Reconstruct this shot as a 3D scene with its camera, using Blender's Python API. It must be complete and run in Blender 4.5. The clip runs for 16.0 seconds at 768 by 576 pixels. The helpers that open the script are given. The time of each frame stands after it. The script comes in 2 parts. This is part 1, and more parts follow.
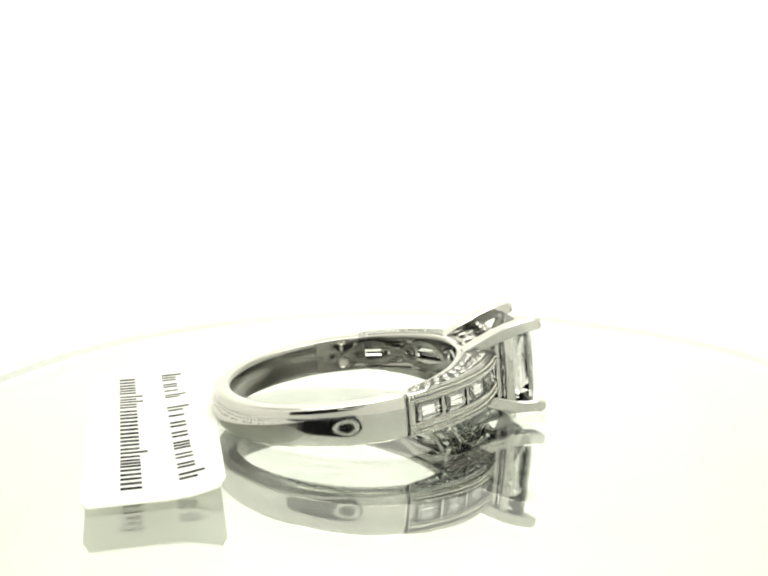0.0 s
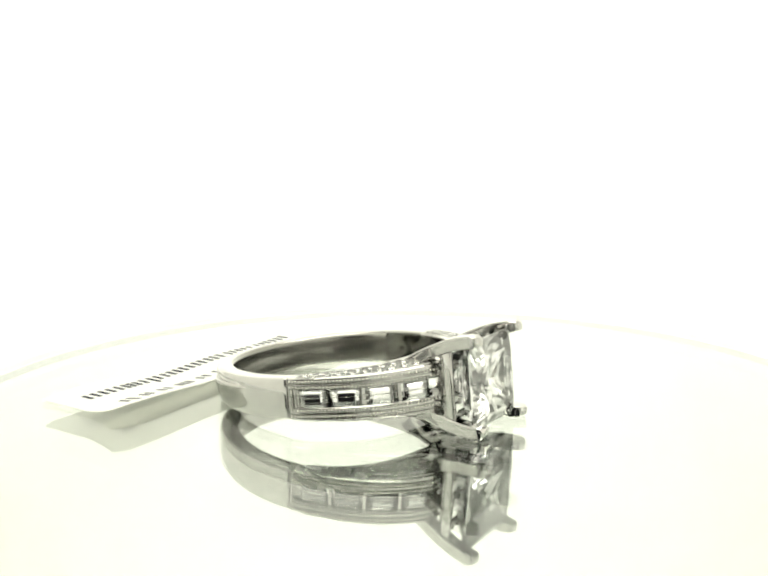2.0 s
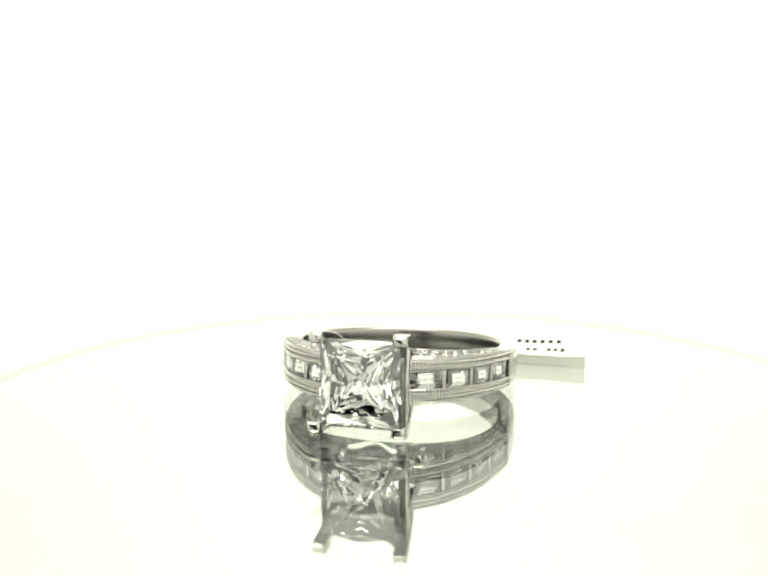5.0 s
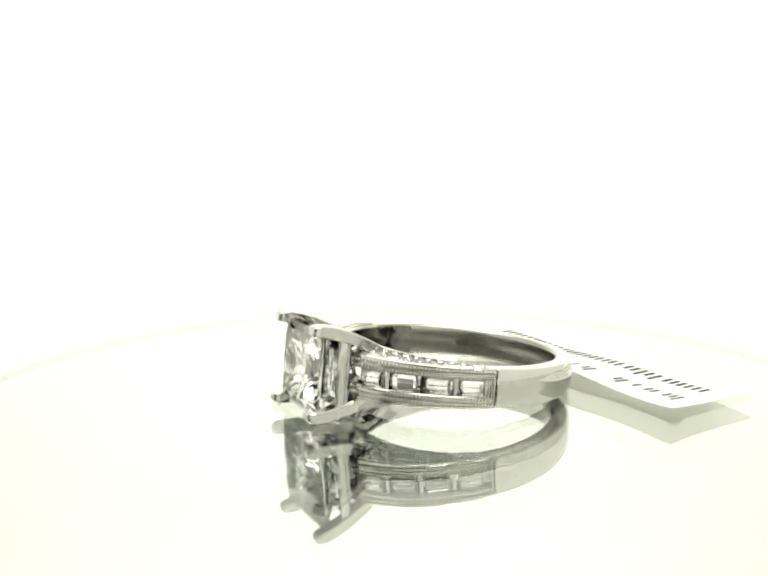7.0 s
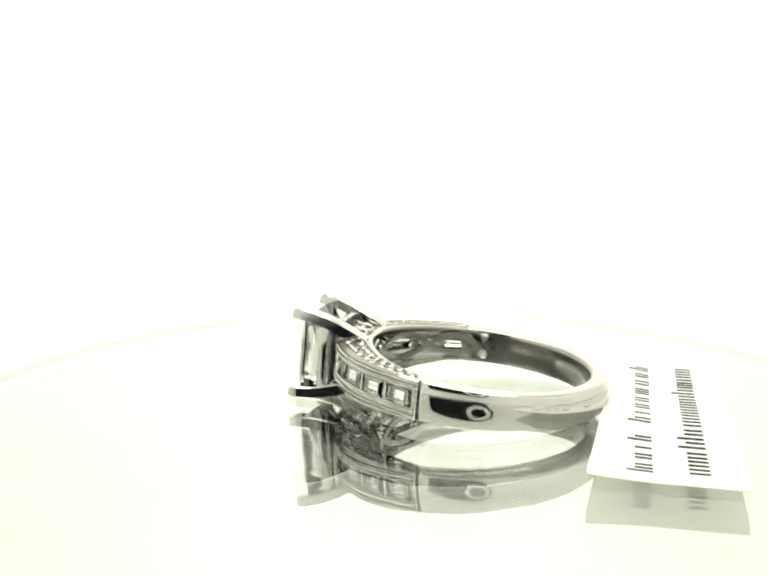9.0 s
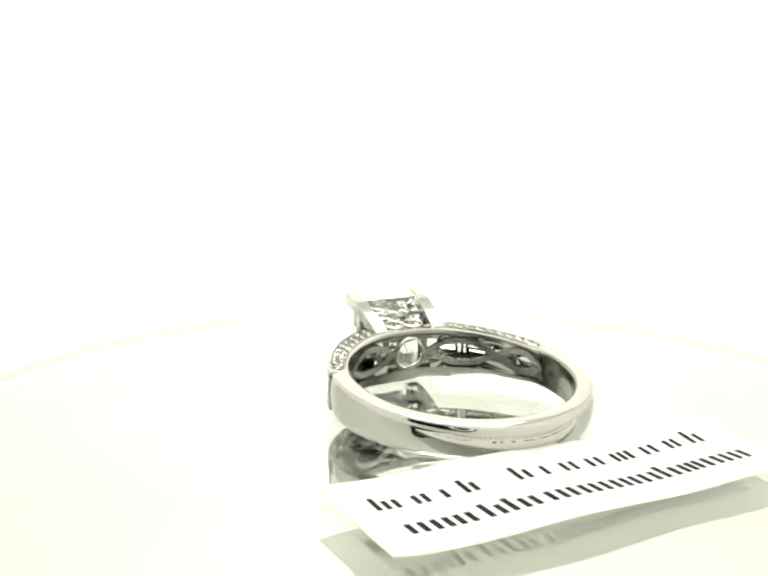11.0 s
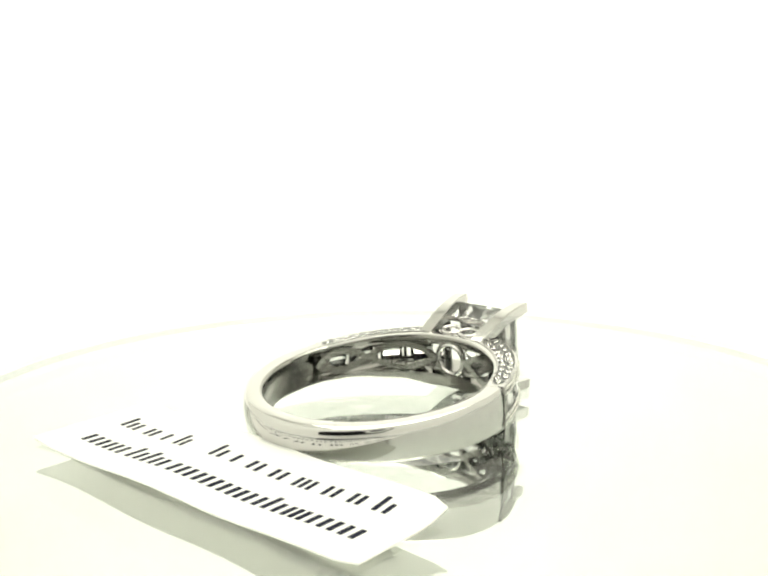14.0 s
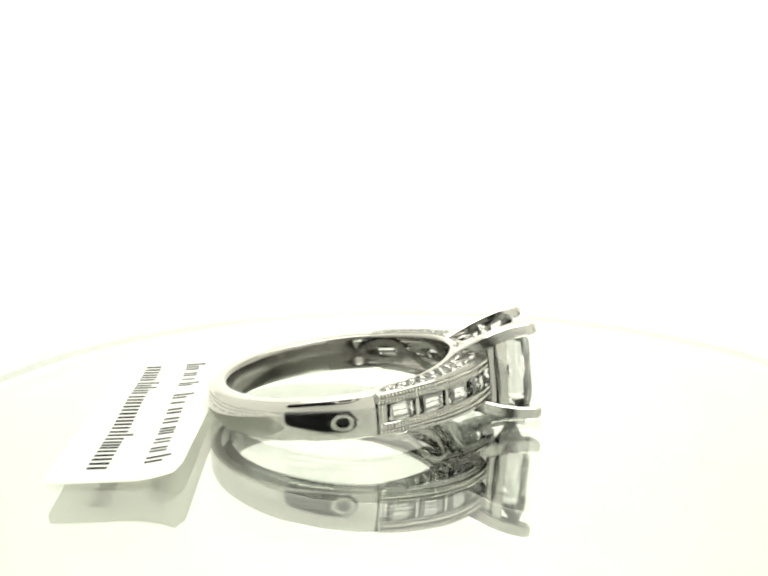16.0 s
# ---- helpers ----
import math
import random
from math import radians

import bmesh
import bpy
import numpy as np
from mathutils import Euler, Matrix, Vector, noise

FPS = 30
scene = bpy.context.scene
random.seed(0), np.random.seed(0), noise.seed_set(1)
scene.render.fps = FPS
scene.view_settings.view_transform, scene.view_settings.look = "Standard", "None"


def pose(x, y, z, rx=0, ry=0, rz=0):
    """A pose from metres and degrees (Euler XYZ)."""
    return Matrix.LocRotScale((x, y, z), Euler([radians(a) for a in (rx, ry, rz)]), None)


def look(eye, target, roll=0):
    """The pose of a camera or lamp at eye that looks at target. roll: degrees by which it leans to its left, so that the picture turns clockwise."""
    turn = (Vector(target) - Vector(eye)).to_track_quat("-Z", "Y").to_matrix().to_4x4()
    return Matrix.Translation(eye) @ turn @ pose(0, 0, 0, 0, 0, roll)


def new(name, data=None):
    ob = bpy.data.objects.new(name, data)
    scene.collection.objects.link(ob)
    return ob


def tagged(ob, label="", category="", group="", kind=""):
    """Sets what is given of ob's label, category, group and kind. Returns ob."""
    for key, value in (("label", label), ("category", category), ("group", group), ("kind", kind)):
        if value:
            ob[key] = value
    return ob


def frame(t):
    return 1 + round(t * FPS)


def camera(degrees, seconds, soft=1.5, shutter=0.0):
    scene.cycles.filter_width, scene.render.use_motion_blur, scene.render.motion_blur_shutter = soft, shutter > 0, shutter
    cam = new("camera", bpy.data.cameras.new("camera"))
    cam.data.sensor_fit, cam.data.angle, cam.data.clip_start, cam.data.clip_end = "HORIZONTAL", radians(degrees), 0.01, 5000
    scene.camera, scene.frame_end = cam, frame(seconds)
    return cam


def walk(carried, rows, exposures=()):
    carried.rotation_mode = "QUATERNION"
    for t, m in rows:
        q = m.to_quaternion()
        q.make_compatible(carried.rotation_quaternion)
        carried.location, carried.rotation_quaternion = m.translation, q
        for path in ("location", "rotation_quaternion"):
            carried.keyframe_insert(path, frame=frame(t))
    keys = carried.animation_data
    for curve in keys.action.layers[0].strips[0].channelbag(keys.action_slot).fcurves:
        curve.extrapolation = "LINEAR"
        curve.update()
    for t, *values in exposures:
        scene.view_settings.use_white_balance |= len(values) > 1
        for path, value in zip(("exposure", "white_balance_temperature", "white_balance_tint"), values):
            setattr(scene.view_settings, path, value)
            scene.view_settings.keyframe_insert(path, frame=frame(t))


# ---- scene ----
MM = 0.001
cam = camera(44.0, 16.0, soft=2.3)
EYE = Matrix.Translation((-0.00172, -0.07693, 0.0237)) @ pose(0, 0, 0, 79.62, 0, 0.2) @ pose(0, 0, 0, 0, 0, -0.11)
walk(cam, [(0.0, EYE), (16.0, EYE)], exposures=[(0.0, 0.0), (16.0, 0.0)])

# the turntable's angle, degrees clockwise from above, by time
TURN = [(0, 0.0), (0.5, 12.1), (1, 24.3), (1.5, 35.3), (2, 47.4), (2.5, 58.5), (3, 70.9), (3.5, 82.1), (4, 93.9), (4.5, 104.5),
        (5, 116.9), (5.5, 128.5), (6, 140.0), (6.5, 151.6), (7, 163.1), (7.5, 174.7), (8, 187.0), (8.5, 197.9), (9, 210.0), (9.5, 222.1),
        (10, 234.3), (10.5, 246.4), (11, 258.5), (11.5, 268.9), (12, 281.2), (12.5, 291.9), (13, 303.7), (13.5, 313.1), (14, 325.3), (14.5, 335.6),
        (15, 348.1), (15.5, 358.4), (16, 370.2)]

# ---------------------------------------------------------------- light
LIGHT = 1.42
world = bpy.data.worlds.new("room")
scene.world = world
world.use_nodes = True
world.node_tree.nodes["Background"].inputs["Color"].default_value = (0.95, 0.97, 0.92, 1)
world.node_tree.nodes["Background"].inputs["Strength"].default_value = 0.10


def area_light(name, size_x, size_y, power, m):
    data = bpy.data.lights.new(name, "AREA")
    data.shape, data.size, data.size_y, data.energy, data.color = "RECTANGLE", size_x, size_y, power, (1, 0.99, 0.87)
    ob = new(name, data)
    ob.matrix_world = m
    return ob


# ---------------------------------------------------------------- materials
def material(name, color, rough=0.5, metal=0.0, vary=0.05, scale=300.0, bump=0.0, bump_scale=2000.0, **more):
    """A principled surface with a two-scale tone variation and a fine bump."""
    mat = bpy.data.materials.new(name)
    mat.use_nodes = True
    nt = mat.node_tree
    bsdf = nt.nodes["Principled BSDF"]
    bsdf.inputs["Roughness"].default_value = rough
    bsdf.inputs["Metallic"].default_value = metal
    for key, value in more.items():
        bsdf.inputs[key.replace("_", " ")].default_value = value
    coord = nt.nodes.new("ShaderNodeTexCoord")
    tones = []
    for k, detail in ((1.0, 3.0), (9.0, 5.0)):
        tex = nt.nodes.new("ShaderNodeTexNoise")
        tex.inputs["Scale"].default_value = scale * k
        tex.inputs["Detail"].default_value = detail
        nt.links.new(coord.outputs["Object"], tex.inputs["Vector"])
        tones.append(tex)
    add = nt.nodes.new("ShaderNodeMath")
    add.operation = "ADD"
    nt.links.new(tones[0].outputs["Fac"], add.inputs[0])
    nt.links.new(tones[1].outputs["Fac"], add.inputs[1])
    ramp = nt.nodes.new("ShaderNodeMapRange")
    ramp.inputs["From Min"].default_value, ramp.inputs["From Max"].default_value = 0.6, 1.4
    ramp.inputs["To Min"].default_value, ramp.inputs["To Max"].default_value = 1 - vary, 1 + vary
    nt.links.new(add.outputs[0], ramp.inputs["Value"])
    mul = nt.nodes.new("ShaderNodeVectorMath")
    mul.operation = "SCALE"
    mul.inputs[0].default_value = color
    nt.links.new(ramp.outputs[0], mul.inputs["Scale"])
    nt.links.new(mul.outputs[0], bsdf.inputs["Base Color"])
    if bump:
        tex = nt.nodes.new("ShaderNodeTexNoise")
        tex.inputs["Scale"].default_value, tex.inputs["Detail"].default_value = bump_scale, 3
        node = nt.nodes.new("ShaderNodeBump")
        node.inputs["Strength"].default_value, node.inputs["Distance"].default_value = bump, 0.00002
        nt.links.new(coord.outputs["Object"], tex.inputs["Vector"])
        nt.links.new(tex.outputs["Fac"], node.inputs["Height"])
        nt.links.new(node.outputs[0], bsdf.inputs["Normal"])
    return mat


GOLD = material("polished_white_gold", (0.56, 0.55, 0.538), 0.07, 1.0, 0.02, 250, 0.08, 900)
GOLD_SATIN = material("white_gold_bead_work", (0.56, 0.555, 0.525), 0.16, 1.0, 0.05, 400, 0.15, 3000)
# darker white gold: the shade of the ring's inside and recesses is coloured in
INNER = material("shaded_inner_white_gold", (0.32, 0.312, 0.295), 0.19, 1.0, 0.06, 500, 0.2, 1500)
# the pierced plate's gold, in tone between the polished and the shaded
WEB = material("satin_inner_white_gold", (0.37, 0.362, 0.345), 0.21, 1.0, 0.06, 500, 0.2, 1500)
DIAMOND = material("diamond", (1.0, 1.0, 1.0), 0.0, 0.0, 0.0, Transmission_Weight=1.0, IOR=2.417)
GLASS = material("mirror_glass", (0.985, 0.995, 0.988), 0.0, 0.0, 0.0, Transmission_Weight=1.0, IOR=1.5)
SILVER = material("mirror_silvering", (0.69, 0.715, 0.685), 0.01, 1.0, 0.05, 70)


def let_through(mat, share):
    """Lets part of the light through a thin sheet."""
    nt = mat.node_tree
    bsdf, out = nt.nodes["Principled BSDF"], nt.nodes["Material Output"]
    thin, mix = nt.nodes.new("ShaderNodeBsdfTranslucent"), nt.nodes.new("ShaderNodeMixShader")
    thin.inputs["Color"].default_value = (0.95, 0.95, 0.9, 1)
    mix.inputs[0].default_value = share
    nt.links.new(bsdf.outputs[0], mix.inputs[1])
    nt.links.new(thin.outputs[0], mix.inputs[2])
    nt.links.new(mix.outputs[0], out.inputs["Surface"])
    return mat


PAPER = material("tag_paper", (0.93, 0.93, 0.92), 0.6, 0.0, 0.02, 500, 0.2, 4000)
let_through(PAPER, 0.48)
INK = material("navy_black_ink", (0.010, 0.010, 0.022), 0.8, 0.0, 0.2, 2000, Specular_IOR_Level=0.15)
WHITE_PLASTIC = material("white_plastic", (0.85, 0.86, 0.83), 0.35, 0.0, 0.02, 30)
RIM = material("white_ground_glass_rim", (0.95, 0.96, 0.97), 0.5, 0.0, 0.01, 100)
FABRIC = material("white_tent_fabric", (0.90, 0.905, 0.885), 0.9, 0.0, 0.02, 8, 0.3, 900)
# toned greyer than the sweep to dim the sides in the ring's reflections
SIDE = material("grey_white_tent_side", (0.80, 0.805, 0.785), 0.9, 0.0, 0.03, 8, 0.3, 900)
BLACK = material("black_phone_shell", (0.006, 0.006, 0.007), 0.5, 0.0, 0.1, 60, Specular_IOR_Level=0.06)


# ---------------------------------------------------------------- builders
def mesh_of(name, bm, mat, smooth=None):
    """A mesh in metres from a bmesh in millimetres."""
    bmesh.ops.transform(bm, matrix=Matrix.Scale(MM, 4), verts=bm.verts)
    bmesh.ops.recalc_face_normals(bm, faces=bm.faces)
    me = bpy.data.meshes.new(name)
    bm.to_mesh(me)
    bm.free()
    me.materials.append(mat)
    if smooth is not None:
        for poly in me.polygons:
            poly.use_smooth = True
        me.set_sharp_from_angle(angle=radians(smooth))
    return me


def part(name, bm, mat, parent=None, label="", smooth=None):
    ob = new(name, mesh_of(name, bm, mat, smooth))
    ob.parent = parent
    if label:
        tagged(ob, label)
    return ob


def box(bm, x0, x1, y0, y1, z0, z1, m=None):
    r = bmesh.ops.create_cube(bm, size=1)
    bmesh.ops.scale(bm, vec=(x1 - x0, y1 - y0, z1 - z0), verts=r["verts"])
    bmesh.ops.translate(bm, vec=((x0 + x1) / 2, (y0 + y1) / 2, (z0 + z1) / 2), verts=r["verts"])
    if m is not None:
        bmesh.ops.transform(bm, matrix=m, verts=r["verts"])
    return r["verts"]


def bevelled(bm, width, segments=2):
    bmesh.ops.bevel(bm, geom=list(bm.edges), offset=width, segments=segments, profile=0.5, affect="EDGES")
    return bm


def loft(bm, rings, closed=False, caps=True):
    """Joins rings of points (all of one length) into a skin."""
    rows = [[bm.verts.new(p) for p in ring] for ring in rings]
    n = len(rows[0])
    for a, b in zip(rows, rows[1:] + ([rows[0]] if closed else [])):
        for i in range(n):
            bm.faces.new((a[i], a[(i + 1) % n], b[(i + 1) % n], b[i]))
    if caps and not closed:
        bm.faces.new(rows[0])
        bm.faces.new(rows[-1])
    return bm


def wire(bm, points, radius, sides=8, closed=False):
    """A round wire along points."""
    pts = [Vector(p) for p in points]
    rings = []
    n = len(pts)
    up = Vector((0.13, 0.21, 1)).normalized()
    for i, p in enumerate(pts):
        a, b = (pts[i - 1], pts[(i + 1) % n]) if closed else (pts[max(i - 1, 0)], pts[min(i + 1, n - 1)])
        d = (b - a).normalized()
        s = d.cross(up).normalized()
        q = s.cross(d)
        rings.append([p + radius * (math.cos(k * math.tau / sides) * s + math.sin(k * math.tau / sides) * q) for k in range(sides)])
    return loft(bm, rings, closed)


def disc(bm, radius, z0, z1, segments=96, bevel=0.0):
    prof = [(radius - bevel, z0), (radius, z0 + bevel), (radius, z1 - bevel), (radius - bevel, z1)] if bevel else [(radius, z0), (radius, z1)]
    return loft(bm, [[(r * math.cos(a), r * math.sin(a), z) for a in (math.tau * k / segments for k in range(segments))] for r, z in prof])


# ---------------------------------------------------------------- the tent and the table
def light_tent():
    def panel(name, x0, x1, y0, y1, z0, z1, mat=FABRIC):
        bm = bmesh.new()
        box(bm, x0, x1, y0, y1, z0, z1)
        return tagged(part(name, bm, mat), "smooth white fabric panel of a photo light tent", "light tent", kind="structure")
    # floor and back are one seamless white sweep
    prof = [(-120, -40), (90, -40)] + [(90 + 170 * math.sin(a), 130 - 170 * math.cos(a)) for a in (radians(d) for d in range(5, 90, 5))] + [(260, 130), (260, 300)]
    back = [(y + (4 if z > -30 else 0), z - 4) for y, z in prof]
    bm = loft(bmesh.new(), [[(x, y, z) for y, z in prof + back[::-1]] for x in (-244, 244)])
    tagged(part("backdrop", bm, FABRIC, None, "", 40), "seamless white sweep of a photo light tent", "backdrop", kind="structure")
    # sides and front are one cloth with wide rounded corners
    def outline(grow):
        pts = [(-244 - grow, 270)]
        for cx, a0 in ((-134, 180), (134, 270)):
            pts += [(cx + (110 + grow) * math.cos(radians(a0 + d)), -10 + (110 + grow) * math.sin(radians(a0 + d))) for d in range(0, 91, 10)]
        return pts + [(244 + grow, 270)]
    loop = outline(0) + outline(4)[::-1]
    bm = loft(bmesh.new(), [[(x, y, z) for x, y in loop] for z in (-44, 304)])
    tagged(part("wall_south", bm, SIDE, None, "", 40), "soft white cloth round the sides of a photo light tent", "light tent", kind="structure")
    panel("ceiling", -248, 248, -124, 270, 304, 308)


light_tent()
area_light("tent_top_light", 0.26, 0.22, LIGHT * 0.62, look((0, 0.07, 0.298), (0, 0.07, 0)))
area_light("tent_front_light", 0.30, 0.05, LIGHT * 0.22, look((0, -0.085, 0.290), (0, 0.02, 0.0)))


def smartphone():
    root = new("smartphone")
    tagged(root, "black smartphone in front of the tent, its lens towards the ring", "phone")
    bm = bmesh.new()
    box(bm, -78, 9, -90, -82, 5, 41)
    bmesh.ops.bevel(bm, geom=[e for e in bm.edges if abs(e.verts[0].co.y - e.verts[1].co.y) > 1], offset=9, segments=6, profile=0.5, affect="EDGES")
    part("body", bm, BLACK, root, "", 40)
    # the clip-on close-up lens round the eye
    cx, cz = -1.7, 23.7
    ring_at = lambda r, y: [(cx + r * math.cos(a), y, cz + r * math.sin(a)) for a in (math.tau * k / 48 for k in range(48))]
    bm = loft(bmesh.new(), [ring_at(13.0, -82), ring_at(13.0, -80.4), ring_at(12.6, -80), ring_at(9.0, -80), ring_at(8.6, -80.4), ring_at(8.6, -82)], closed=True)
    rim = loft(bmesh.new(), [ring_at(16, -82), ring_at(16, -80.8), ring_at(15.6, -80.4), ring_at(13.1, -80.4), ring_at(13.1, -82)], closed=True)
    part("lens_barrel", rim, BLACK, root, "", 40)
    part("lens_ring", bm, WHITE_PLASTIC, root, "pale ring of a clip-on lens", 40)
    return root


smartphone()


GLASS_THICK = 3.2


def turntable():
    root = new("turntable")
    tagged(root, "small round turntable with a clear glass mirror top", "turntable")
    bm = bmesh.new()
    disc(bm, 40, -GLASS_THICK, 0, 160, 0.08)
    bm.normal_update()
    for face in bm.faces:
        face.material_index = 1 if abs(face.normal.z) < 0.9 else 0
    ob = part("mirror_glass", bm, GLASS, root, "clear polished glass disc", 30)
    ob.data.materials.append(RIM)
    ob.visible_shadow = False
    bm = bmesh.new()
    part("silvering", disc(bm, 39.9, -GLASS_THICK - 0.12, -GLASS_THICK - 0.004, 128), SILVER, root, "silvered mirror back", 30)
    bm = bmesh.new()
    part("platter", disc(bm, 39.6, -12, -GLASS_THICK - 0.13, 128, 0.4), WHITE_PLASTIC, root, "", 30)
    bm = bmesh.new()
    part("base", disc(bm, 36, -40, -12.4, 96, 1.5), WHITE_PLASTIC, root, "", 30)
    return root


TABLE = turntable()
# ---------------------------------------------------------------- the ring
R_IN = 8.3
HEAD_Y = 0.05
OVAL = 1.06  # the back of the band is drawn out a little
CHANNEL_END = 76.0


def lerp(a, b, t):
    return a + (b - a) * t


def curve_at(table, x):
    """Smooth reading of a short table of (x, y)."""
    if x <= table[0][0]:
        return table[0][1]
    for (a, ya), (b, yb) in zip(table, table[1:]):
        if x <= b:
            t = (x - a) / (b - a)
            return lerp(ya, yb, t)
    return table[-1][1]


OUTER = [(0, 11.2), (15, 11.2), (30, 10.75), (45, 10.3), (60, 9.88), (76, 9.78), (90, 9.8), (180, 9.8)]
HALF = [(0, 1.72), (20, 1.70), (45, 1.60), (72, 1.50), (110, 1.40), (150, 1.30), (180, 1.28)]


def cyl(r, phi, z):
    a = radians(phi)
    x = r * math.cos(a)
    return Vector((x if x > 0 else x * OVAL, r * math.sin(a), z))


def outer(phi):
    return curve_at(OUTER, abs((phi + 180) % 360 - 180))


def half(phi):
    return curve_at(HALF, abs((phi + 180) % 360 - 180))


def shank():
    """The plain back of the band: a softly domed section swept from channel to channel."""
    rings = []
    lead = [CHANNEL_END - 6, CHANNEL_END + 0.35, CHANNEL_END + 0.95, CHANNEL_END + 1.1, CHANNEL_END + 1.4]
    for phi in lead + span(CHANNEL_END + 2.4, 360 - CHANNEL_END - 2.4, 170) + [360 - p for p in lead[::-1]]:
        h, ro = half(phi), outer(phi)
        edge = 180 - abs(phi - 180) - CHANNEL_END
        ro -= 0.3 if edge < 1 else 0.06 if edge < 1.2 else 0.0
        back = max(0.0, 1 - abs(phi - 180) / 80) ** 0.8
        b = 0.10 + 0.42 * back
        sag = 0.13 + 0.05 * back
        # hollowed behind the pierced plate
        turn = 180 - abs(phi - 180)
        rin = R_IN + 0.72 * max(0.0, min(1.0, (PLATE_END - 0.5 - turn) / 2))
        dome = [(ro - sag * k * k, k * (h - b * 0.75)) for k in (1, 0.8, 0.6, 0.4, 0.2, 0, -0.2, -0.4, -0.6, -0.8, -1)]
        sec = ([(R_IN + 0.22, -h), (R_IN + 0.06, -h + 0.1), (rin, -h + 0.35), (rin, h - 0.35), (R_IN + 0.06, h - 0.1), (R_IN + 0.22, h), (ro - sag - b, h), (ro - sag - b * 0.55, h - b * 0.1), (ro - sag - b * 0.2, h - b * 0.36)]
               + dome + [(ro - sag - b * 0.2, -h + b * 0.36), (ro - sag - b * 0.55, -h + b * 0.1), (ro - sag - b, -h)])
        rings.append([cyl(r, phi, z) for r, z in sec])
    return loft(bmesh.new(), rings)


def strip(phis, section):
    """Sweeps section(phi) -> [(r, z), ...] along the angles."""
    return loft(bmesh.new(), [[cyl(r, p, z) for r, z in section(p)] for p in phis])


def span(a, b, n):
    return [lerp(a, b, i / n) for i in range(n + 1)]


def step_cut(w, d, h):
    """A baguette: table, two crown steps, girdle and a keeled base, its table towards +x, length along y."""
    bm = bmesh.new()
    rings = []
    for x, fy, fz in ((0.20 * h, 0.70, 0.56), (0.13 * h, 0.86, 0.79), (0.04 * h, 1.0, 1.0), (-0.03 * h, 1.0, 1.0), (-0.35 * h, 0.95, 0.51), (-0.66 * h, 0.90, 0.05)):
        y, z = w / 2 * fy, d / 2 * fz
        rings.append([(x, -y, -z), (x, y, -z), (x, y, z), (x, -y, z)])
    return loft(bm, rings)


def brilliant(r):
    """A small round stone: table, crown, girdle and pavilion, its table towards +x."""
    bm = bmesh.new()
    n = 8
    ring = lambda x, k, off: [bm.verts.new((x * r, k * r * math.cos((i + off) * math.tau / n), k * r * math.sin((i + off) * math.tau / n))) for i in range(n)]
    t, c, g = ring(0.32, 0.55, 0.0), ring(0.18, 0.82, 0.5), ring(0.0, 1.0, 0.0)
    bm.faces.new(t)
    tip = bm.verts.new((-0.85 * r, 0, 0))
    for i in range(n):
        j = (i + 1) % n
        bm.faces.new((t[i], t[j], c[i]))
        bm.faces.new((c[i], t[j], c[j]))
        bm.faces.new((c[i], g[i], g[j]))
        bm.faces.new((c[i], g[j], c[j]))
        bm.faces.new((g[i], g[j], tip))
    bmesh.ops.remove_doubles(bm, verts=bm.verts, dist=1e-5)
    return bm


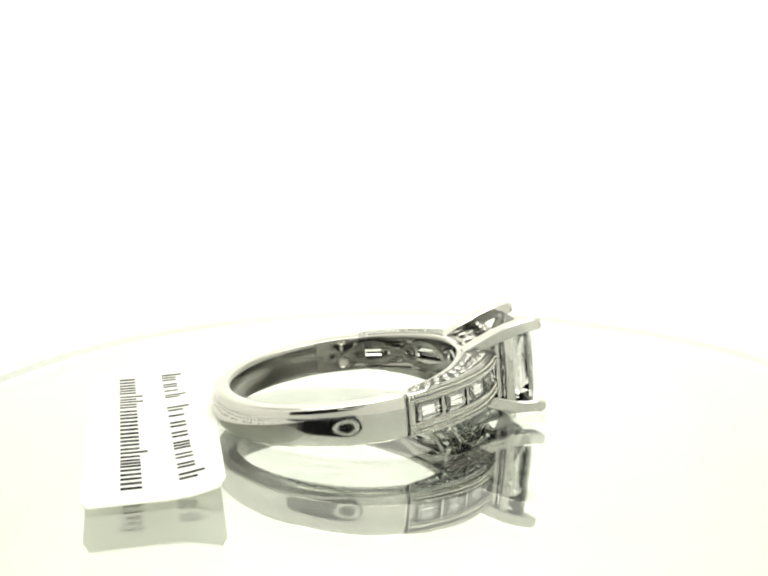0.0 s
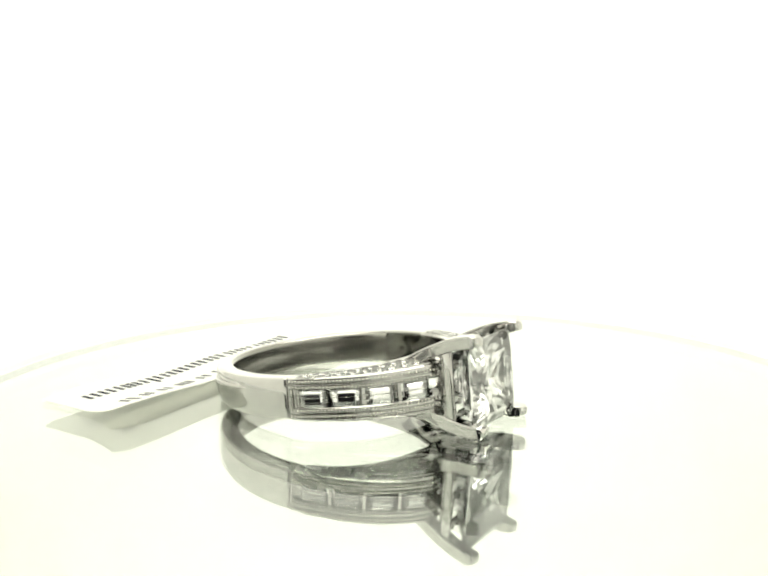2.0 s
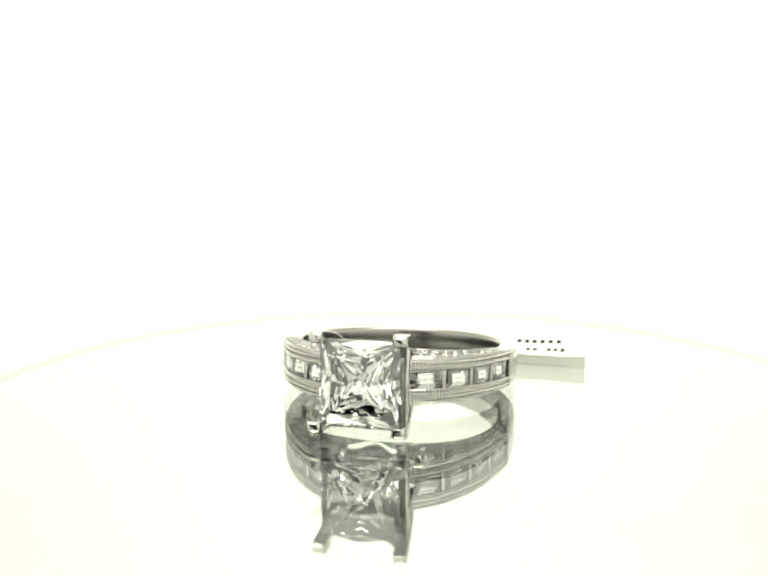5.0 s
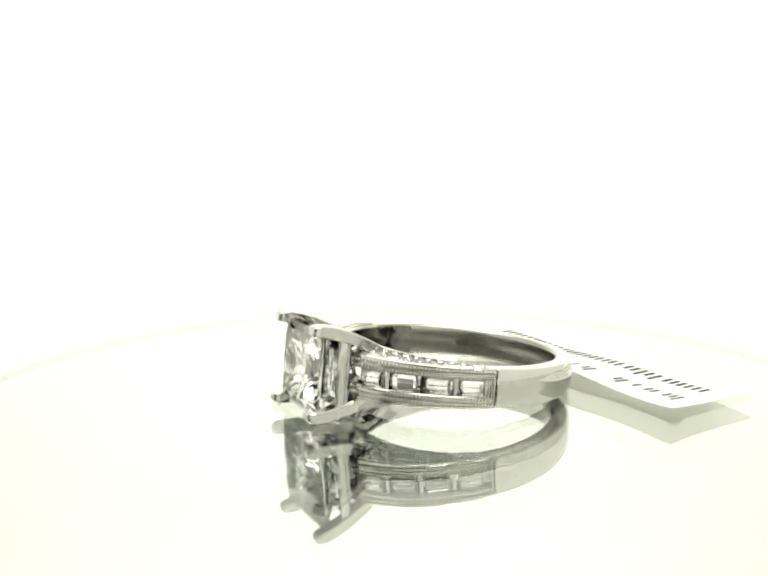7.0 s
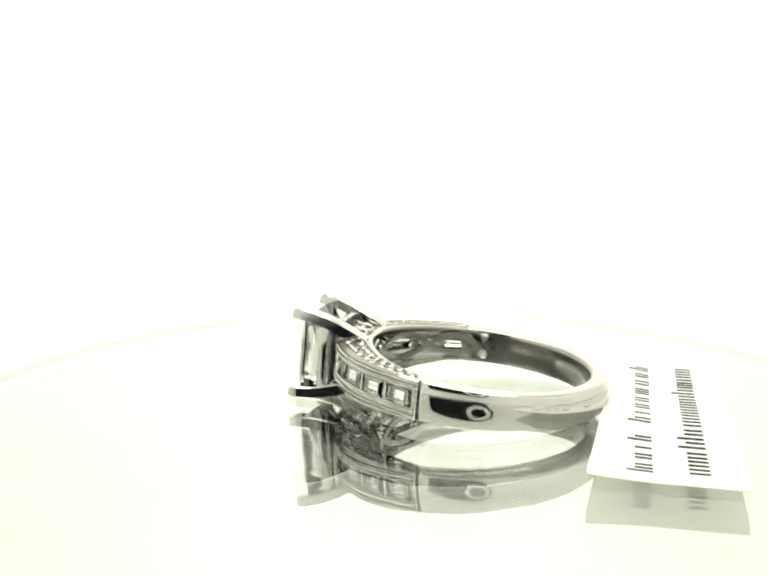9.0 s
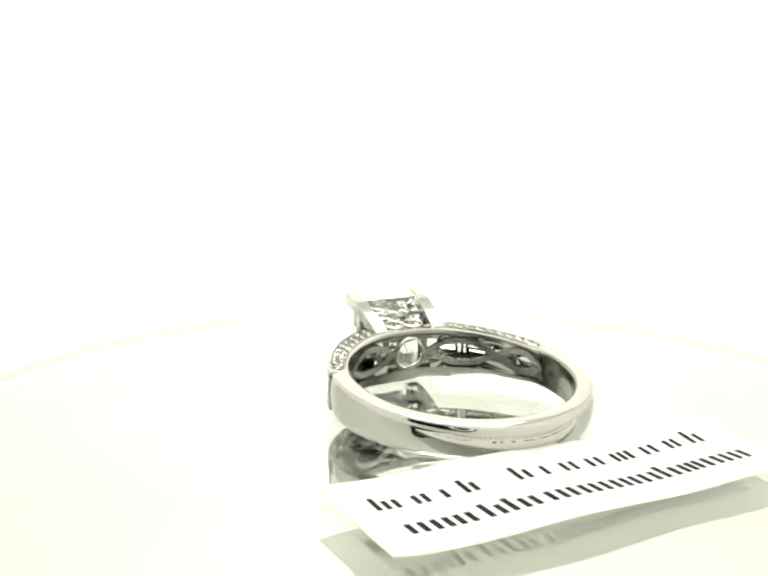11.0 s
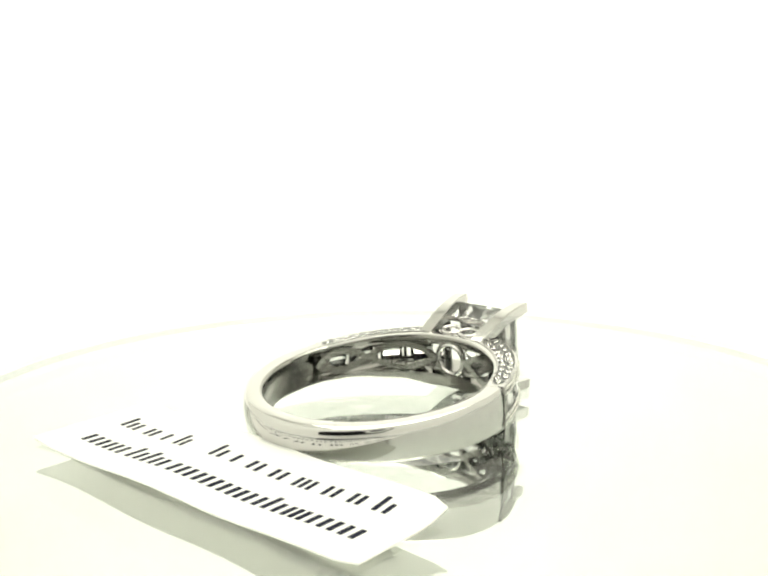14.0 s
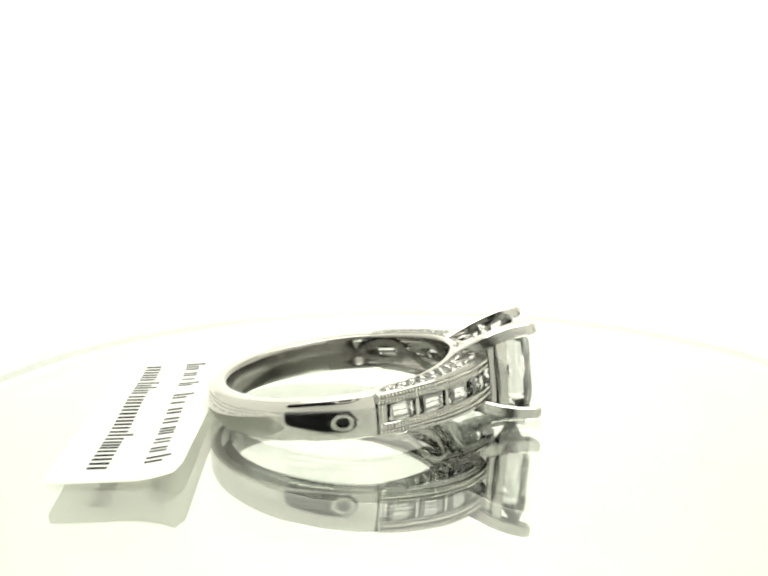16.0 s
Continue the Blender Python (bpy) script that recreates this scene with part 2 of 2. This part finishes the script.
def princess(g):
    """A square brilliant with chevron pavilion facets, its table towards +x, girdle half-width g."""
    bm = bmesh.new()
    v = bm.verts.new
    corner = lambda f, x: [v((x, f * g * sy, f * g * sz)) for sy, sz in ((-1, -1), (1, -1), (1, 1), (-1, 1))]
    middle = lambda f, x: [v((x, f * g * sy, f * g * sz)) for sy, sz in ((0, -1), (1, 0), (0, 1), (-1, 0))]
    table = corner(0.66, 0.24 * g)
    star = middle(0.83, 0.17 * g)
    g0, m0 = corner(1.0, 0.02 * g), middle(1.0, 0.02 * g)
    g1, m1 = corner(1.0, -0.04 * g), middle(1.0, -0.04 * g)
    bm.faces.new(table)
    for i in range(4):
        j = (i + 1) % 4
        bm.faces.new((table[i], table[j], star[i]))
        bm.faces.new((table[i], star[i], g0[i]))
        bm.faces.new((star[i], table[j], g0[j]))
        bm.faces.new((star[i], m0[i], g0[i]))
        bm.faces.new((star[i], g0[j], m0[i]))
        bm.faces.new((g0[i], m0[i], m1[i], g1[i]))
        bm.faces.new((m0[i], g0[j], g1[j], m1[i]))
    # chevrons: each falls steeply from the corner ridge to the middle of its side
    depth = 1.05
    culet = v((-(depth + 0.04) * g, 0, 0))
    wear = random.Random(11)
    fall = lambda t, steep: -0.04 - depth * (steep * t + (1 - steep) * t * t) + wear.uniform(-0.012, 0.012)
    fc = [(1 - t, fall(t, 1.10)) for t in (0.09, 0.20, 0.34, 0.50, 0.66, 0.82)]
    fm = [(1 - t, fall(t, 1.34)) for t in (0.28, 0.44, 0.58, 0.70, 0.81, 0.91)]
    rows_c = [g1] + [corner(f, x * g) for f, x in fc]
    rows_m = [m1] + [middle(f, x * g) for f, x in fm]
    last = len(fc)
    for k in range(last):
        for i in range(4):
            j = (i + 1) % 4
            a, b, ma, mb = rows_c[k], rows_c[k + 1], rows_m[k], rows_m[k + 1]
            for c0, c1 in ((a[i], b[i]), (a[j], b[j])):
                bm.faces.new((c0, ma[i], mb[i]))
                bm.faces.new((c0, mb[i], c1))
    for i in range(4):
        j = (i + 1) % 4
        bm.faces.new((rows_c[last][i], rows_m[last][i], culet))
        bm.faces.new((rows_m[last][i], rows_c[last][j], culet))
    return bm


def place(ob, origin, normal, along):
    """Sets ob (in its parent's space) so that its x points along normal and its y along 'along'. Millimetres."""
    x = Vector(normal).normalized()
    z = x.cross(Vector(along)).normalized()
    y = z.cross(x)
    m = Matrix((x, y, z)).transposed().to_4x4()
    m.translation = Vector(origin) * MM
    ob.matrix_local = m
    return ob


ALMONDS = ((11, 49, 0.98), (51, 80, 0.80), (85, 93, 0.45))
PLATE_END = 98.0


def pierced_plate():
    """The inner wall of the head: a curved plate with a round, four almond and small three-cornered openings."""
    curves = []
    for p0, p1, w in ALMONDS:
        for i in range(33):
            curves.append((lerp(p0, p1, i / 32) * 0.15, w * math.sin(math.pi * i / 32) ** 0.9))

    def is_open(p, z):
        q, z = abs(p) * 0.15, abs(z)
        if z > half(p) - 0.27 or z > 0.11 * (PLATE_END - 2 - abs(p)):
            return False
        if q * q + z * z < 1.25:
            return True
        if q * q + z * z < 2.3:
            return False
        return min((q - x) ** 2 + (z - y) ** 2 for x, y in curves) > 0.25 ** 2
    n, k = 340, 44
    bm = bmesh.new()
    cells = {}
    for i in range(n + 1):
        p = lerp(-PLATE_END, PLATE_END, i / n)
        for j in range(k + 1):
            z = lerp(-1, 1, j / k) * (half(p) - 0.1)
            cells[i, j] = (bm.verts.new(cyl(R_IN + 0.02, p, z)), bm.verts.new(cyl(R_IN + 0.3, p, z)), p, z)
    keep = {(i, j): not is_open((cells[i, j][2] + cells[i + 1, j][2]) / 2, (cells[i, j][3] + cells[i, j + 1][3]) / 2) for i in range(n) for j in range(k)}
    for (i, j), solid in keep.items():
        if not solid:
            continue
        a, b, c, d = cells[i, j], cells[i + 1, j], cells[i + 1, j + 1], cells[i, j + 1]
        bm.faces.new((a[0], b[0], c[0], d[0]))
        bm.faces.new((a[1], d[1], c[1], b[1]))
        for e, f, other in ((a, b, (i, j - 1)), (b, c, (i + 1, j)), (c, d, (i, j + 1)), (d, a, (i - 1, j))):
            if not keep.get(other, False):
                bm.faces.new((e[0], e[1], f[1], f[0]))
    bmesh.ops.delete(bm, geom=[v for v in bm.verts if not v.link_faces], context="VERTS")
    return bm


def ring():
    root = new("diamond_ring")
    tagged(root, "white gold ring with a square diamond, lying on a mirror", "ring")
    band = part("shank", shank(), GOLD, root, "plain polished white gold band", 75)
    # the band's finger side gets the gold with shade in its colour
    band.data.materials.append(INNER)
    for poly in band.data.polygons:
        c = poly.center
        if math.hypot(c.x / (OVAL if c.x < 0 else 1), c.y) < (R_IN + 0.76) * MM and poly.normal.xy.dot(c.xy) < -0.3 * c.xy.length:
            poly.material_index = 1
    baguette_mesh = mesh_of("baguette_diamond", step_cut(1.92, 1.34, 1.0), DIAMOND)
    round_mesh = mesh_of("pave_diamond", brilliant(0.43), DIAMOND)
    bead_bm = bmesh.new()
    bmesh.ops.create_icosphere(bead_bm, subdivisions=1, radius=0.06)
    bead_mesh = mesh_of("bead", bead_bm, GOLD_SATIN, 80)
    for side in (-1, 1):
        phis = [side * p for p in span(14, CHANNEL_END, 28)]
        bm = bmesh.new()
        for e in (-1, 1):
            loft(bm, [[cyl(r, p, e * z) for r, z in ((outer(p) - 1.1, 0.5), (outer(p) - 0.9, 0.5), (outer(p) - 0.9, 0.72), (outer(p) - 1.1, 0.72))] for p in phis])
        channel = part("channel_seat", bm, GOLD, root, "two ledges under a row of baguette stones", 40)
        # channel rails
        for s in (-1, 1):
            def rail(p):
                ro, h = outer(p), half(p)
                return [(ro - 0.95, s * 0.69), (ro - 0.03, s * 0.65), (ro, s * 0.68), (ro, s * 0.72), (ro - 0.12, s * 0.75), (ro - 0.12, s * 0.92), (ro - 0.01, s * 0.94), (ro, s * 1.0), (ro - 0.01, s * 1.06), (ro - 0.12, s * 1.10),
                        (ro - 0.12, s * (h - 0.2)), (ro - 0.02, s * (h - 0.15)), (ro - 0.02, s * (h - 0.06)), (ro - 0.1, s * h), (ro - 0.95, s * h)]
            part("channel_rail", strip(phis, rail), GOLD, channel, "", 30)
            # milgrain beads in two rows
            bm = bmesh.new()
            for z in (0.835, 1.10 + (half(45) - 1.3) / 2):
                for i in range(42):
                    p = side * lerp(15, CHANNEL_END - 0.5, i / 41)
                    c = cyl(outer(p) - 0.02, p, s * z)
                    r = bmesh.ops.create_icosphere(bm, subdivisions=1, radius=0.125, matrix=Matrix.Translation(c))
            tagged(part("milgrain", bm, GOLD_SATIN, channel, "two rows of tiny beaded edging", 80), kind="stuff")
        # end bar of the channel
        bm = strip([side * p for p in (CHANNEL_END - 0.4, CHANNEL_END + 0.3)], lambda p: [(outer(p) - 1.0, -half(p)), (outer(p) + 0.04, -half(p) + 0.05), (outer(p) + 0.04, half(p) - 0.05), (outer(p) - 1.0, half(p))])
        part("channel_end", bm, GOLD, channel)
        bm = bmesh.new()
        for i in range(12):
            c = cyl(outer(70) + 0.02, side * (CHANNEL_END - 1.3), lerp(-1.0, 1.0, i / 11))
            bmesh.ops.create_icosphere(bm, subdivisions=1, radius=0.08, matrix=Matrix.Translation(c))
        tagged(part("milgrain", bm, GOLD_SATIN, channel, "short beaded row closing the channel", 80), kind="stuff")
        # four baguettes
        for k, p in enumerate((23.5, 37.6, 51.8, 66.3)):
            ob = new("baguette_diamond", baguette_mesh)
            ob.parent = channel
            a, b = cyl(outer(p - 5), side * (p - 5), 0), cyl(outer(p + 5), side * (p + 5), 0)
            along = (b - a).normalized()
            normal = Vector((along.y, -along.x, 0)) * side
            tip = Vector((0, 0, 1)) * random.uniform(-0.07, 0.07) + along * random.uniform(-0.06, 0.06)
            place(ob, cyl(outer(p) - 0.24, side * p, 0), normal + tip, along)
            # walls between the stones
            q = p + 7.1
            if k < 3:
                bm = bmesh.new()
                box(bm, -0.5, 0.24, -0.13, 0.13, -0.66, 0.66)
                place(part("divider", bm, GOLD, channel), cyl(outer(q) - 0.36, side * q, 0), normal, along)
        # the set side faces, above and below
        for s in (-1, 1):
            def face(p):
                t = max(0.0, min(1.0, (abs(p) - 14) / 60))
                swell = (0.28 if s > 0 else 0.70) * (1 - t) ** 1.2
                ro, h = min(outer(p) - 0.06, 9.15 + 0.14 * abs(p)), half(p) - 0.14 * max(0.0, (abs(p) - 70) / 8)
                return [(ro - 0.25, s * (h - 0.12)), (ro, s * (h - 0.02)), (lerp(ro, R_IN, 0.3), s * (h + swell * 0.45)), (lerp(ro, R_IN, 0.85), s * (h + swell)), (R_IN + 0.1, s * (h + swell)),
                        (R_IN, s * (h + swell - 0.12)), (R_IN, s * (h - 0.3)), (R_IN + 0.35, s * (h - 0.3))]
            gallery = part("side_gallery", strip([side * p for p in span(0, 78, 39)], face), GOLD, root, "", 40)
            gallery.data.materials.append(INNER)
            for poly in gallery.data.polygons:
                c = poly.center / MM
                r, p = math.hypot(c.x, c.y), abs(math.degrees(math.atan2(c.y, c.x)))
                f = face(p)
                # the finger side, and the cut ground between the set stones, take the shaded gold
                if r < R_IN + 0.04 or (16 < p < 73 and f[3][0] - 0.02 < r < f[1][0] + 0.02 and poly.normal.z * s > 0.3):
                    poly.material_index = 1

            def on_face(p, k):
                """A point of the set face at the angle p and the share k from the channel to the finger side, with the normal and the way along."""
                f = face(p)
                a, b = cyl(f[1][0], side * p, f[1][1]), cyl(f[3][0], side * p, f[3][1])
                along = (cyl(10, side * (p + 1), 0) - cyl(10, side * (p - 1), 0)).normalized()
                nrm = (b - a).cross(along).normalized()
                if nrm.z * s < 0:
                    nrm.negate()
                return a.lerp(b, k), nrm, along
            border = [(lerp(16, 70, i / 18), 0.08) for i in range(19)] + [(72.5, 0.2), (74.0, 0.4), (74.0, 0.6), (72.5, 0.8)] + [(lerp(70, 16, i / 18), 0.92) for i in range(19)]
            pts = [on_face(p, k)[0] + on_face(p, k)[1] * 0.03 for p, k in border]
            part("border_wire", wire(bmesh.new(), pts, 0.075, 6), GOLD, gallery, "", 60)
            for k, p in enumerate(span(21, 70.5, 9)):
                for row, share in ((0, 0.30), (1, 0.70)):
                    q = p + (2.6 if row else 0.0)
                    if q > 71:
                        continue
                    mid, nrm, along = on_face(q, 0.5 if p > 69 else share)
                    ob = new("pave_diamond", round_mesh)
                    ob.parent = gallery
                    place(ob, mid + nrm * 0.01, nrm, along)
                    for e in (1 - 2 * row,):
                        c, nb, al = on_face(q + 2.6, share - e * 0.22)
                        bead = new("bead", bead_mesh)
                        bead.parent = gallery
                        bead.location = (c + nb * 0.02) * MM
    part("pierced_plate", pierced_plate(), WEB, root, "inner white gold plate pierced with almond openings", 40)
    # worn stamp marks inside the band
    for k in range(5):
        bm = strip(span(-122 - 2.6 * k, -123.6 - 2.6 * k, 2), lambda p: [(R_IN - 0.012, -0.28), (R_IN + 0.05, -0.28), (R_IN + 0.05, 0.28), (R_IN - 0.012, 0.28)])
        part("stamp_mark", bm, GOLD, band, "tiny bright worn stamp mark")
    # rails along the inner edges of the head
    for s in (-1, 1):
        part("inner_rail", strip(span(-70, 70, 48), lambda p: [(R_IN + 0.01, s * (half(p) - 0.3)), (R_IN + 0.35, s * (half(p) - 0.3)), (R_IN + 0.35, s * (half(p) - 0.03)), (R_IN + 0.06, s * (half(p) - 0.03))]), GOLD, root, "", 40)
    bm = bmesh.new()
    part("culet_collar", wire(bm, [(R_IN + 0.08, 1.24 * math.cos(a), 1.20 * math.sin(a)) for a in (math.tau * i / 24 for i in range(24))], 0.2, closed=True), GOLD, root, "", 60)
    # the head: basket, prongs and the square stone
    g = 2.95
    cut = princess(g)
    bmesh.ops.scale(cut, vec=(1, 0.99, 1.07), verts=cut.verts)
    stone = part("center_diamond", cut, DIAMOND, root, "large square princess cut diamond")
    stone.location = Vector((13.5, HEAD_Y, 0.06)) * MM
    for u, w in ((11.2, 2.5),):
        for sy in (-1, 1):
            bm = bmesh.new()
            box(bm, u - 0.28, u + 0.28, HEAD_Y + sy * w - 0.2, HEAD_Y + sy * w + 0.2, -w, w)
            part("basket_rail", bevelled(bm, 0.06), GOLD, root)
        for sz in (-1, 1):
            bm = bmesh.new()
            box(bm, u - 0.2, u + 0.2, HEAD_Y - w, HEAD_Y + w, sz * w - 0.18, sz * w + 0.18)
            part("basket_rail", bevelled(bm, 0.06), GOLD, root)
    for sy in (-1, 1):
        bm = bmesh.new()
        box(bm, 11.4, 12.2, HEAD_Y + sy * 3.1 - 0.2, HEAD_Y + sy * 3.1 + 0.2, -2.75, 2.75)
        part("basket_wall", bevelled(bm, 0.18, 4), GOLD, root, "rounded polished bar joining two prongs", 60)
    for sy in (-1, 1):
        for sz in (-1, 1):
            rings = []
            for u, y, z, a, b in ((8.4, 2.55, 1.55, 0.54, 0.50), (9.4, 2.64, 2.00, 0.56, 0.50), (10.5, 2.74, 2.40, 0.57, 0.50), (11.6, 2.84, 2.75, 0.57, 0.49), (12.7, 2.95, 2.99, 0.56, 0.48),
                                  (13.7, 3.05, 3.08, 0.54, 0.46), (14.2, 3.07, 3.08, 0.50, 0.42), (14.42, 3.06, 3.05, 0.42, 0.34), (14.55, 3.04, 3.01, 0.28, 0.22)):
                y, z = HEAD_Y + sy * y, sz * z + (0.055 * (u - 8.4) if sz > 0 else 0)
                rings.append([(u, y - a, z - b * 0.82), (u, y - a * 0.85, z - b), (u, y + a * 0.85, z - b), (u, y + a, z - b * 0.82), (u, y + a, z + b * 0.82), (u, y + a * 0.85, z + b), (u, y - a * 0.85, z + b), (u, y - a, z + b * 0.82)])
            part("prong", loft(bmesh.new(), rings), GOLD, root, "", 35)
    for sz in (-1, 1):
        # dark plate under the scroll; the opening's shade is in its colour
        bm = bmesh.new()
        box(bm, 8.5, 11.0, -2.1, 2.2, sz * 1.15 - 0.12, sz * 1.15 + 0.12)
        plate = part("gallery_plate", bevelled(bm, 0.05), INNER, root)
        for sy in (-1, 1):
            pts = [(9.75 + 0.62 * math.cos(a), HEAD_Y + sy * 0.85 + 0.82 * math.sin(a), sz * (2.02 + 0.10 * math.cos(a))) for a in (math.tau * i / 24 for i in range(24))]
            part("gallery_scroll", wire(bmesh.new(), pts, 0.15, closed=True), GOLD, plate, "", 60)
        for k in range(4):
            ob = new("pave_diamond", round_mesh)
            ob.parent = root
            place(ob, (11.2, HEAD_Y + lerp(-1.5, 1.5, k / 3), sz * 2.72), (0.2, 0, sz), (0, 1, 0))
    return root


MM = 0.001055  # the ring is drawn in units of 1.055 mm: 17.5 mm across inside
RING = ring()
MM = 0.001
RING_REST = pose(-0.00482, -0.00305, 0.00236, 0, -5.29, 13.2)


# ---------------------------------------------------------------- the paper tag
def tag():
    root = new("paper_tag")
    tagged(root, "small white paper jewellery tag with two printed lines", "tag")
    n = 24
    rows = []
    def lift(x, y):
        """The paper lies on the glass, its back edge and both ends curled up."""
        up = max(0, (y - 0.5) / 3.8)
        return 0.02 + 0.1 * (1 + math.cos(x * 0.42 + 1.0)) + (0.45 + 0.02 * x) * up ** 2 + 0.2 * max(0, (-x - 12.0) / 4.0) ** 2 + 0.1 * max(0, (x - 12.0) / 4.0) ** 2
    for x in span(-15.5, 16.0, n):
        trim = 0.35 * max(0, (abs(x) - 15.0) / 0.9) ** 2
        edge = span(-4.75 + trim, 4.9 - 0.05 * x - trim, 10)
        rows.append([(x, y, lift(x, y)) for y in edge] + [(x, y, lift(x, y) + 0.12) for y in edge[::-1]])
    paper = part("paper", loft(bmesh.new(), rows), PAPER, root, "", 30)

    # two lines of print as plain upright bars
    def bars(glyphs, x0, x1, y, height, tall, stroke):
        total = sum(w + g for w, g, stems in glyphs) - glyphs[-1][1]
        k = (x1 - x0) / total
        x = x0
        for i, (w, g, stems) in enumerate(glyphs):
            h = height * (tall[1] if i in tall[0] else 1.0)
            for e in range(stems):
                a = x + ((w * k - stroke) * e / (stems - 1) if stems > 1 else 0)
                b = a + stroke
                loft_rows = [[(q, r, lift(q, r) + dz) for r, dz in ((y, 0.121), (y + h, 0.121), (y + h, 0.135), (y, 0.135))] for q in (a, (a + b) / 2, b)]
                part("print_bar", loft(bmesh.new(), loft_rows), INK, paper)
                h = height
            x += (w + g) * k
    bars([(1.5, .9, 3), (.9, .9, 2), (.5, .8, 1), (.9, 2.6, 2), (1.0, .9, 2), (.5, .9, 1), (1.0, .9, 2), (1.0, .9, 2), (1.4, .9, 3), (1.0, .9, 2), (.9, .9, 2), (1.0, .1, 2)], -13.4, 13.1, 1.35, 1.2, ((0, 3, 4, 11), 1.45), 0.36)
    bars([(1.6, .3, 3), (.9, .3, 2), (.6, .3, 1), (1.0, .3, 2), (1.0, .3, 2), (.6, .3, 1), (1.0, .3, 2), (1.0, .3, 2), (1.6, .3, 3), (.9, .3, 2), (1.0, .3, 2), (1.0, .3, 2), (.2, .3, 1), (.8, .3, 2), (1.0, .3, 2), (1.6, .1, 3)], -13.0, 13.8, -2.35, 1.35, ((3, 4, 11), 1.4), 0.42)
    return root


TAG = tag()
TAG_REST = pose(-0.02002, -0.00640, 0.0, 0, 0, -74.4)


def motions():
    for thing, rest in ((TABLE, Matrix()), (RING, RING_REST), (TAG, TAG_REST)):
        walk(thing, [(t, pose(0, 0, 0, 0, 0, -a) @ rest) for t, a in TURN])


motions()
